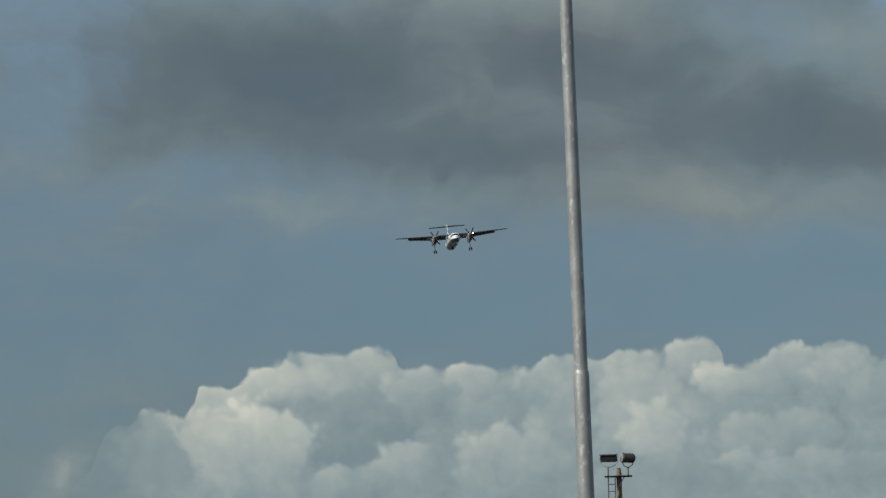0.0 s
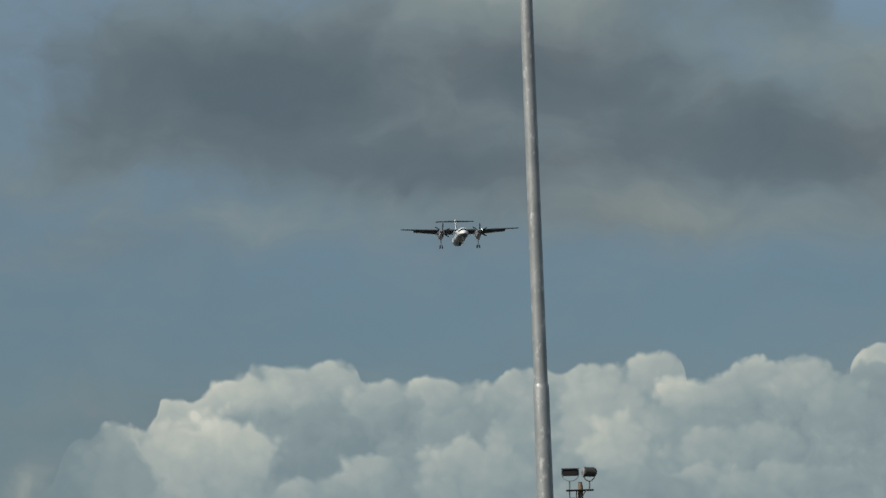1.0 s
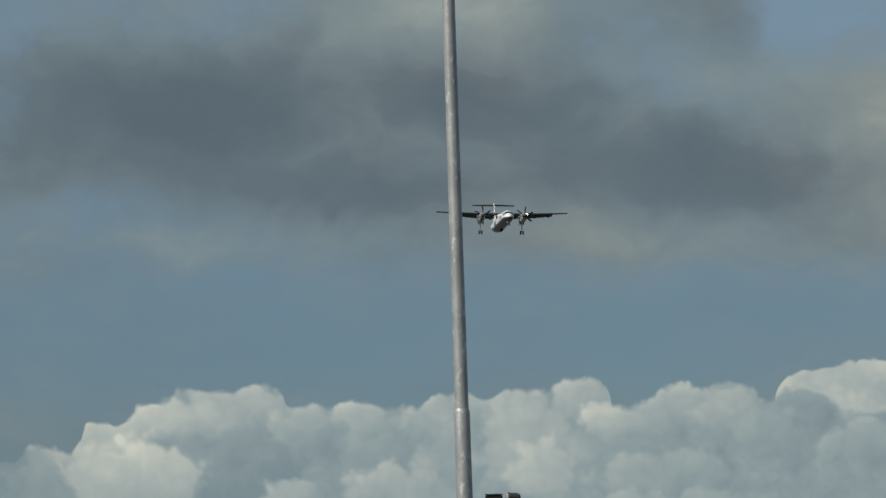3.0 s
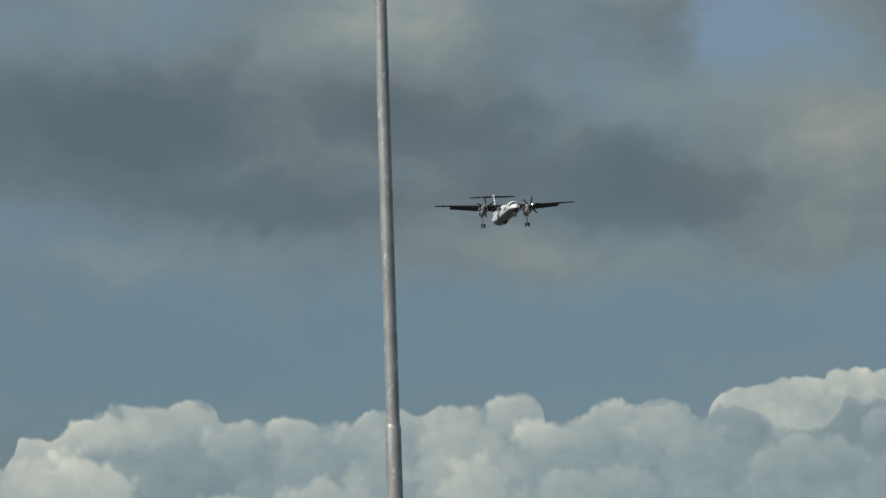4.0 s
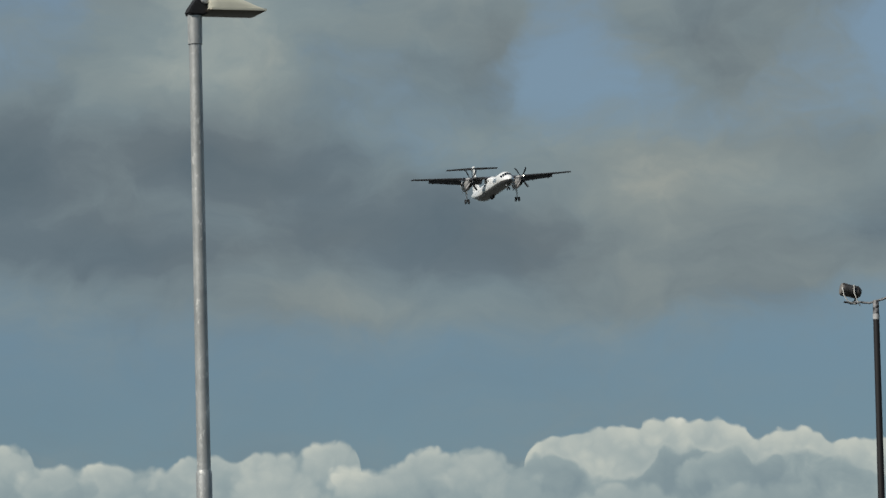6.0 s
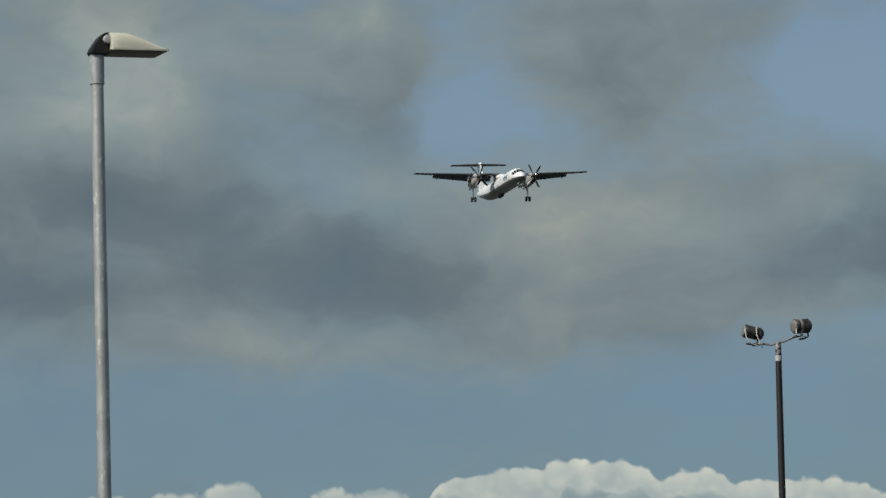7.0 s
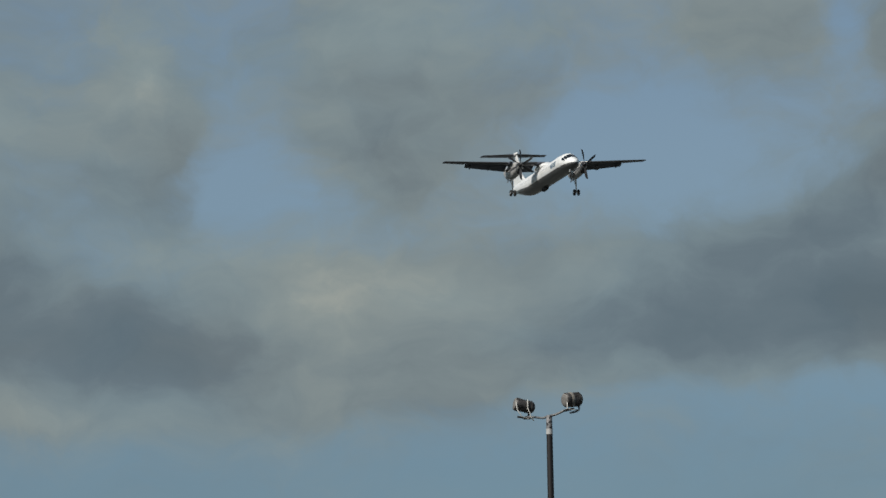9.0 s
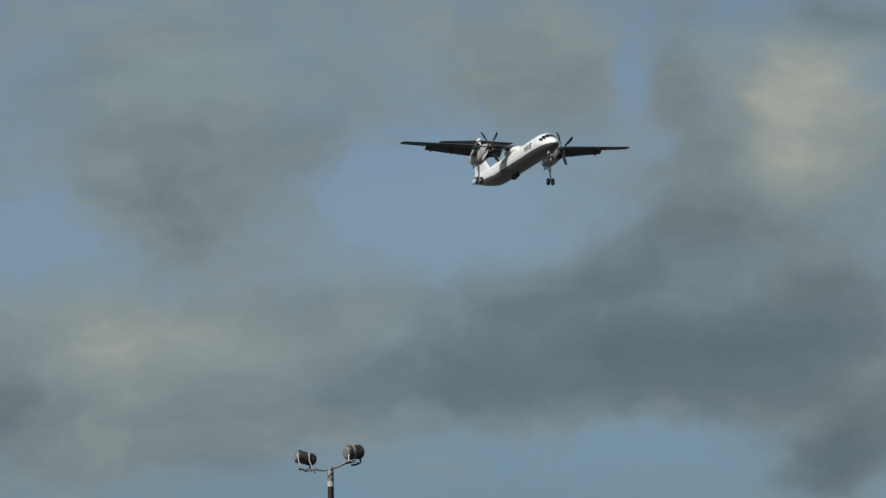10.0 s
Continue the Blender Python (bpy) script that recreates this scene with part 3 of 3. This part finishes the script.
# ---------------------------------------------------------------- airliner
# local x forward, y to port, z up; x = 15 is the tip of the nose
SKIN = ((15.0, -0.40, -0.52, 0.06), (14.94, -0.24, -0.68, 0.24), (14.75, -0.06, -0.84, 0.44), (14.4, 0.12, -0.98, 0.65), (13.9, 0.33, -1.10, 0.85),
        (13.35, 0.58, -1.19, 1.01), (12.8, 0.93, -1.26, 1.13), (12.2, 1.16, -1.31, 1.23), (11.3, 1.29, -1.34, 1.31), (10.0, 1.345, -1.345, 1.345),
        (4.0, 1.345, -1.345, 1.345), (-2.0, 1.345, -1.345, 1.345), (-6.0, 1.345, -1.33, 1.345), (-8.0, 1.345, -1.18, 1.30), (-10.0, 1.34, -0.85, 1.18),
        (-12.0, 1.33, -0.42, 1.0), (-14.0, 1.30, 0.03, 0.76), (-16.0, 1.24, 0.48, 0.47), (-17.3, 1.16, 0.78, 0.22), (-17.7, 1.08, 0.92, 0.08))


DROP = -0.30        # the cabin hangs under the wing


def hull(x, q):
    """A point of the fuselage skin at x, at the angle q from port over the top."""
    for (x0, t0, b0, w0), (x1, t1, b1, w1) in zip(SKIN, SKIN[1:]):
        if x0 >= x >= x1:
            k = (x0 - x) / (x0 - x1)
            t, b, w = t0 + (t1 - t0) * k, b0 + (b1 - b0) * k, w0 + (w1 - w0) * k
            return Vector((x, w * math.cos(q), DROP + (t + b) / 2 + (t - b) / 2 * math.sin(q)))
    return Vector((x, 0, 0))


def patch(x0, x1, q0, q1, lift=0.012, n=5, lean=0.0):
    """A curved plate on the fuselage between two stations and two angles in degrees."""
    bm = bmesh.new()
    skins = []
    for off in (lift, -0.02):
        grid = []
        for i in range(n + 1):
            row = []
            for j in range(n + 1):
                q = radians(q0 + (q1 - q0) * j / n)
                x = x0 + (x1 - x0) * i / n + lean * (j / n - 0.5)
                p = hull(x, q)
                c = hull(x, radians(90))
                mid = Vector((x, 0, (c.z + hull(x, radians(270)).z) / 2))
                row.append(bm.verts.new(p + (p - mid).normalized() * off))
            grid.append(row)
        for i in range(n):
            for j in range(n):
                bm.faces.new((grid[i][j], grid[i + 1][j], grid[i + 1][j + 1], grid[i][j + 1]))
        skins.append(grid)
    up, dn = skins
    edge = lambda g: [g[i][0] for i in range(n)] + [g[n][j] for j in range(n)] + [g[i][n] for i in range(n, 0, -1)] + [g[0][j] for j in range(n, 0, -1)]
    a, b = edge(up), edge(dn)
    for i in range(len(a)):
        j = (i + 1) % len(a)
        bm.faces.new((a[i], a[j], b[j], b[i]))
    return bm


def foil(chord, thick, n=10):
    """A wing section from the leading edge at 0 back to -chord: x, z."""
    t = lambda s: 5 * thick * (0.2969 * math.sqrt(s) - 0.126 * s - 0.3516 * s * s + 0.2843 * s ** 3 - 0.1036 * s ** 4)
    xs = [(1 - math.cos(math.pi * k / n)) / 2 for k in range(n + 1)]
    top = [(-s * chord, (t(s) + 0.03 * math.sin(math.pi * s)) * chord) for s in xs]
    low = [(-s * chord, (-t(s) * 0.8 + 0.03 * math.sin(math.pi * s)) * chord) for s in xs[-2:0:-1]]
    return top + low


def wing_at(y):
    """Leading edge x, chord and height of the wing at y metres out."""
    k = max(0.0, (y - 4.5) / 9.71)
    return 1.45 - 0.85 * k, 3.15 - 1.80 * k, 1.42 + 0.46 * k


def airliner():
    plane = thing("airplane", pose(0, 900, 125), "white twin-propeller airliner with its wheels down", "airplane")
    N_ = 40
    body = part("fuselage", loft([[hull(s[0], 2 * math.pi * i / N_) for i in range(N_)] for s in SKIN]), hull_skin, plane, "white fuselage with belly shade painted in")
    # cockpit panes
    for q0, q1, x0, x1, lean in ((54, 89.5, 13.60, 12.80, -0.06), (90.5, 126, 13.60, 12.80, 0.06), (33, 53, 13.50, 12.62, -0.14), (127, 147, 13.50, 12.62, 0.14),
                                 (15, 32, 13.2, 12.30, -0.15), (148, 165, 13.2, 12.30, 0.15)):
        part("cockpit_pane", patch(x0, x1, q0, q1, lean=lean), cockpit_glass, body, "dark cockpit pane")
    # cabin windows
    for side in (0, 1):
        for k in range(21):
            x = 7.2 - 0.79 * k
            q = 14 if side == 0 else 166
            part("cabin_window", patch(x, x - 0.24, q - 6.5, q + 6.5, 0.008, 3), cabin_glass, body)
    for side in (0, 1):
        mid = 8 if side == 0 else 172
        for k, (x, w, h) in enumerate(((9.9, 0.40, 30), (9.38, 0.20, 34), (9.0, 0.48, 22), (8.35, 0.50, 32), (7.7, 0.44, 22))):
            part("lettering_bar", patch(x, x - w, mid - h / 2, mid + h / 2, 0.014, 4), mark_blue, body, "pale blue lettering bar")
    for q in (0, 1):
        part("cabin_door", patch(11.75, 11.0, -22 if q == 0 else 202, 26 if q == 0 else 154, 0.006, 4), white_skin, body)
    # wing box over the cabin and belly fairing
    part("wing_fairing", loft([[Vector((x, w * math.cos(2 * math.pi * i / 24), 1.05 + h * math.sin(2 * math.pi * i / 24))) for i in range(24)]
                               for x, w, h in ((2.6, 0.1, 0.05), (2.1, 0.7, 0.3), (1.2, 1.15, 0.56), (-0.6, 1.2, 0.58), (-2.2, 0.95, 0.46), (-3.6, 0.3, 0.12))]), white_skin, plane)
    part("belly_pod", slab((1.9, 0.55, 0.6), pose(-0.5, 0, -1.72, 0, -3, 0), 0.10), intake_dark, plane, "dark pod under the belly")
    part("antenna", slab((0.35, 0.03, 0.32), pose(6.5, 0, 1.15, 0, 20, 0), 0.01), white_skin, plane)

    for s in (-1, 1):
        def section(y, share, drop=0.0):
            le, c, z = wing_at(y)
            return [Vector((le + x, s * y, z + h - drop)) for x, h in foil(c, 0.155 - 0.03 * y / 14.2) if True] if share == 1 else \
                   [Vector((le + max(x, -share * c), s * y, z + h - drop)) for x, h in foil(c, 0.155 - 0.03 * y / 14.2)]
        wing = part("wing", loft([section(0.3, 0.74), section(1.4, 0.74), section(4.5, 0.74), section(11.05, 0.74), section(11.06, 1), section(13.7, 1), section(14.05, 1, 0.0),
                                  [Vector((p.x * 0.75 + 0.05, s * 14.21, 1.88 + (p.z - 1.88) * 0.35)) for p in section(14.1, 1)]]), darkened_skin, plane, "grey wing with shade in its colour")
        # leading edge boots
        def boot(y0, y1):
            rings = []
            for y in (y0, (y0 + y1) / 2, y1):
                le, c, z = wing_at(y)
                f = foil(c, 0.155 - 0.03 * y / 14.2)
                strip = f[-3:] + f[:4]
                rings.append([Vector((le + 0.012 + x * 1.0, s * y, z + h * 1.05)) for x, h in strip])
            return loft(rings)
        part("deicing_boot", boot(5.5, 14.0), boot_black, wing, "black rubber leading edge")
        part("deicing_boot", boot(1.5, 3.6), boot_black, wing, "black rubber leading edge")
        # flaps, lowered
        def flap(y0, y1):
            rings = []
            for y in (y0, y1):
                le, c, z = wing_at(y)
                hinge = Vector((le - 0.72 * c, s * y, z - 0.02))
                rot = Matrix.Rotation(radians(-31), 4, "Y")
                rings.append([hinge + rot @ Vector((x, 0, h)) for x, h in foil(0.40 * c, 0.14)])
            return loft(rings)
        part("flap", flap(1.45, 3.75), darkened_skin, wing)
        part("flap", flap(5.2, 11.0), darkened_skin, wing)
        for y in (7.6, 10.3):
            le, c, z = wing_at(y)
            part("flap_fairing", turned((le - 0.45 * c, s * y, z - 0.16), (le - 1.12 * c, s * y, z - 0.62), ((0, 0.02), (0.2, 0.09), (0.7, 0.10), (1, 0.02)), 12), darkened_skin, wing)
        part("static_wick", rod((-0.6, s * 13.9, 1.85), (-0.95, s * 13.95, 1.83), 0.012, 6), boot_black, wing)
        # landing light in the leading edge
        le, c, z = wing_at(5.3)
        part("landing_light", turned((le - 0.02, s * 5.3, z - 0.02), (le + 0.07, s * 5.3, z - 0.04), ((0, 0.14), (0.7, 0.13), (1, 0.05)), 18), lamp_glow if s > 0 else lens_dark, wing, "lit landing light" if s > 0 else "unlit landing light")
        # an added tube, no real fitting: keeps the lamp's light straight ahead
        hood = loft([ring((le + x, s * 5.3, z - 0.03), (1, 0, 0), r, 20) for x, r in ((-0.05, 0.175), (0.62, 0.175), (0.62, 0.155), (-0.05, 0.155))], caps=False)
        part("added_lamp_tube", hood, darkened_skin, wing)

        # engine nacelle: x, top, bottom, half width
        cells = ((3.72, 1.18, 0.46, 0.36), (3.55, 1.28, 0.24, 0.45), (3.0, 1.38, 0.0, 0.54), (2.0, 1.50, -0.20, 0.60), (0.8, 1.64, -0.34, 0.63), (-0.8, 1.64, -0.42, 0.63),
                 (-1.9, 1.58, -0.40, 0.60), (-2.9, 1.48, -0.05, 0.50), (-3.9, 1.32, 0.55, 0.34), (-4.5, 1.2, 0.9, 0.12))
        yc = s * 4.47
        rings = []
        for x, t, b, w in cells:
            pts = []
            for i in range(28):
                q = 2 * math.pi * i / 28
                cq, sq = math.cos(q), math.sin(q)
                pts.append(Vector((x, yc + w * math.copysign(abs(cq) ** 0.75, cq), (t + b) / 2 + (t - b) / 2 * math.copysign(abs(sq) ** 0.8, sq))))
            rings.append(pts)
        nac = part("nacelle", loft(rings), nacelle_skin, plane, "light grey engine nacelle")
        part("intake", turned((3.64, yc, 0.26), (2.7, yc, 0.02), ((0, 0.30), (0.1, 0.36), (1, 0.34)), 20), intake_dark, nac, "dark air intake")
        part("exhaust", turned((0.6, yc + s * 0.70, 0.55), (-0.3, yc + s * 0.86, 0.62), ((0, 0.12), (0.3, 0.2), (1, 0.19)), 16), exhaust_metal, nac, "scorched exhaust pipe")
        part("gear_door", slab((1.3, 0.04, 0.42), pose(-0.8, yc - 0.56, -0.58, -10, 0, 0), 0.015), white_skin, nac)
        # propeller, its axis on local x
        prop = part("propeller", turned((0.60, 0, 0), (-0.10, 0, 0), ((0, 0.02), (0.12, 0.13), (0.35, 0.24), (0.7, 0.32), (1, 0.35)), 24), blade_dark, plane, "dark spinner with six blades")
        prop.location = (3.85, yc, 0.82)
        for k in range(6):
            rings = []
            for r, chord, pitch_, back in ((0.22, 0.14, 62, 0), (0.5, 0.22, 55, 0.01), (0.9, 0.37, 45, 0.02), (1.3, 0.40, 37, 0.02), (1.7, 0.35, 31, -0.01), (1.95, 0.26, 28, -0.06), (2.055, 0.13, 27, -0.11)):
                turn = Matrix.Rotation(radians(pitch_ - 90), 3, "Z")
                pts = []
                for i in range(10):
                    q = 2 * math.pi * i / 10
                    v = turn @ Vector((chord / 2 * math.cos(q), 0.022 * math.sin(q), 0))
                    pts.append(Matrix.Rotation(radians(60 * k), 3, "X") @ Vector((v.x, v.y + back, r)))
                rings.append(pts)
            part("blade", loft(rings), blade_dark, prop)
        props.append(prop)
        # main gear
        gear = part("main_gear_leg", rod((-0.83, yc, 0.0), (-0.83, yc, -2.25), 0.13, 14, r2=0.085), gear_grey, plane)
        part("drag_brace", rod((-2.0, yc, -0.3), (-0.85, yc, -1.35), 0.055), gear_grey, gear)
        part("axle", rod((-0.83, yc - 0.42, -2.29), (-0.83, yc + 0.42, -2.29), 0.06), gear_grey, gear)
        for d in (-0.28, 0.28):
            w = part("wheel", turned((-0.83, yc + d - 0.15, -2.29), (-0.83, yc + d + 0.15, -2.29), ((0, 0.27), (0.06, 0.37), (0.25, 0.425), (0.75, 0.425), (0.94, 0.37), (1, 0.27)), 24), tyre_black, gear, "black tyre")
            part("rim", turned((-0.83, yc + d - 0.155, -2.29), (-0.83, yc + d + 0.155, -2.29), ((0, 0.15), (0.03, 0.2), (0.97, 0.2), (1, 0.15)), 18), gear_grey, w, "pale wheel rim")

    # nose gear
    gear = part("nose_gear_leg", rod((13.0, 0, -1.3), (13.05, 0, -2.15), 0.075, 12), gear_grey, plane)
    part("axle", rod((13.05, -0.22, -2.17), (13.05, 0.22, -2.17), 0.045), gear_grey, gear)
    for d in (-0.2, 0.2):
        part("wheel", turned((13.05, d - 0.09, -2.17), (13.05, d + 0.09, -2.17), ((0, 0.18), (0.1, 0.25), (0.3, 0.275), (0.7, 0.275), (0.9, 0.25), (1, 0.18)), 20), tyre_black, gear, "black tyre")
        part("gear_door", slab((0.8, 0.03, 0.30), pose(13.1, d * 1.7, -1.58), 0.01), white_skin, gear)
    # fin and tailplane
    fin_rows = ((0.4, -9.0, 7.4, 0.06), (1.35, -10.6, 6.0, 0.09), (2.2, -11.9, 4.6, 0.11), (5.35, -14.15, 2.55, 0.12))
    fin = part("fin", loft([[Vector((le + x, h, z)) for x, h in [(p, q) for p, q in foil(c, th)]] for z, le, c, th in
                            [(z, le, c, th) for z, le, c, th in fin_rows]]), white_skin, plane)
    part("tail_bullet", turned((-13.6, 0, 5.42), (-17.5, 0, 5.42), ((0, 0.03), (0.05, 0.14), (0.2, 0.26), (0.6, 0.24), (1, 0.03)), 20), white_skin, fin)
    def tail_at(y):
        k = abs(y) / 4.64
        return -14.55 - 0.75 * k, 2.45 - 1.05 * k
    rings = []
    for y in (-4.64, -4.5, 0, 4.5, 4.64):
        le, c = tail_at(y)
        th = 0.05 if abs(y) > 4.6 else 0.12
        rings.append([Vector((le + x, y, 5.36 + h)) for x, h in foil(c, th)])
    tail = part("tailplane", loft(rings), darkened_skin, plane, "grey tailplane with shade in its colour")
    for s in (-1, 1):
        rings = []
        for y in (0.4, 2.5, 4.5):
            le, c = tail_at(y)
            f = foil(c, 0.12)
            rings.append([Vector((le + 0.012 + x, s * y, 5.36 + h * 1.05)) for x, h in f[-3:] + f[:4]])
        part("deicing_boot", loft(rings), boot_black, tail, "black rubber leading edge")
    return plane


props = []
airplane = airliner()


# ---------------------------------------------------------------- what moves
def attitude(x, y, z, heading, pitch, roll):
    """The airliner's pose: heading clockwise from +y, nose up, port wing up."""
    h, p, r = radians(heading), radians(pitch), radians(roll)
    nose = Vector((math.sin(h) * math.cos(p), math.cos(h) * math.cos(p), math.sin(p)))
    port = Vector((-math.cos(h), math.sin(h), 0))
    up = nose.cross(port)
    c, s = math.cos(r), math.sin(r)
    m = Matrix((nose, c * port + s * up, c * up - s * port)).transposed().to_4x4()
    return Matrix.Translation((x, y, z)) @ m


def motions():
    walk(airplane, [(t, attitude(*row)) for t, *row in (
        (0, -26.6, 1180.2, 137.4, 175.3, -0.7, 4.3), (0.5, -20.65, 1150.0, 136.0, 175.3, -0.7, 3.7), (1, -14.4, 1119.8, 134.5, 175.3, -0.7, -0.1),
        (1.5, -8.15, 1089.3, 133.05, 175.2, -0.7, -3.1), (2, -1.61, 1064.0, 132.10, 174.9, -0.6, -3.1), (2.5, 5.24, 1036.2, 130.83, 174.5, -0.5, -2.4),
        (4, 25.3, 934.9, 124.8, 173.2, -0.2, 1.7), (4.5, 31.75, 903.6, 123.6, 172.8, 0, 2.9), (5, 38.7, 872.2, 122.6, 172.5, -0.1, 3.3),
        (5.5, 45.05, 840.6, 121.7, 172.1, -0.2, 4.3), (7, 64.4, 744.9, 118.35, 172.0, -0.9, 1.5), (7.5, 70.55, 712.8, 116.45, 172.3, -1.0, 1.1),
        (8, 77.63, 682.5, 114.84, 172.7, -0.8, 1.1), (8.5, 85.58, 661.0, 113.29, 172.9, -0.5, 1.8), (9, 90.71, 623.4, 110.50, 172.9, -0.1, 1.9),
        (9.5, 95.8, 582.7, 106.7, 172.8, 0.4, 0.6), (10, 101.62, 543.2, 104.80, 172.8, 0.8, 0.8))])
    # blade angles at a few moments; in between each propeller runs on at about 25 turns in 3 s
    moments = (0, 0.5, 1.5, 4.5, 5, 5.5, 7, 7.5, 8, 8.5, 9, 9.5, 10)
    for prop, seen in zip(props, ((30, 50, 27, 30, 51, 11, 21, 57, 48, 5, 2, 53, 31), (27, 44, 26, 50, 37, 55, 38, 47, 42, 2, 54, 52, 47))):
        at = prop.location.copy()
        turn, rows = -seen[0], [(0, pose(*at, -seen[0]))]
        for t0, t1, a1 in zip(moments, moments[1:], seen[1:]):
            n = round((t1 - t0) * FPS)
            goal = turn + 50 * n
            goal += (-a1 - goal + 30) % 60 - 30
            rows += [(t0 + k / FPS, pose(*at, turn + (goal - turn) * k / n)) for k in range(1, n + 1)]
            turn = goal
        walk(prop, rows)


motions()
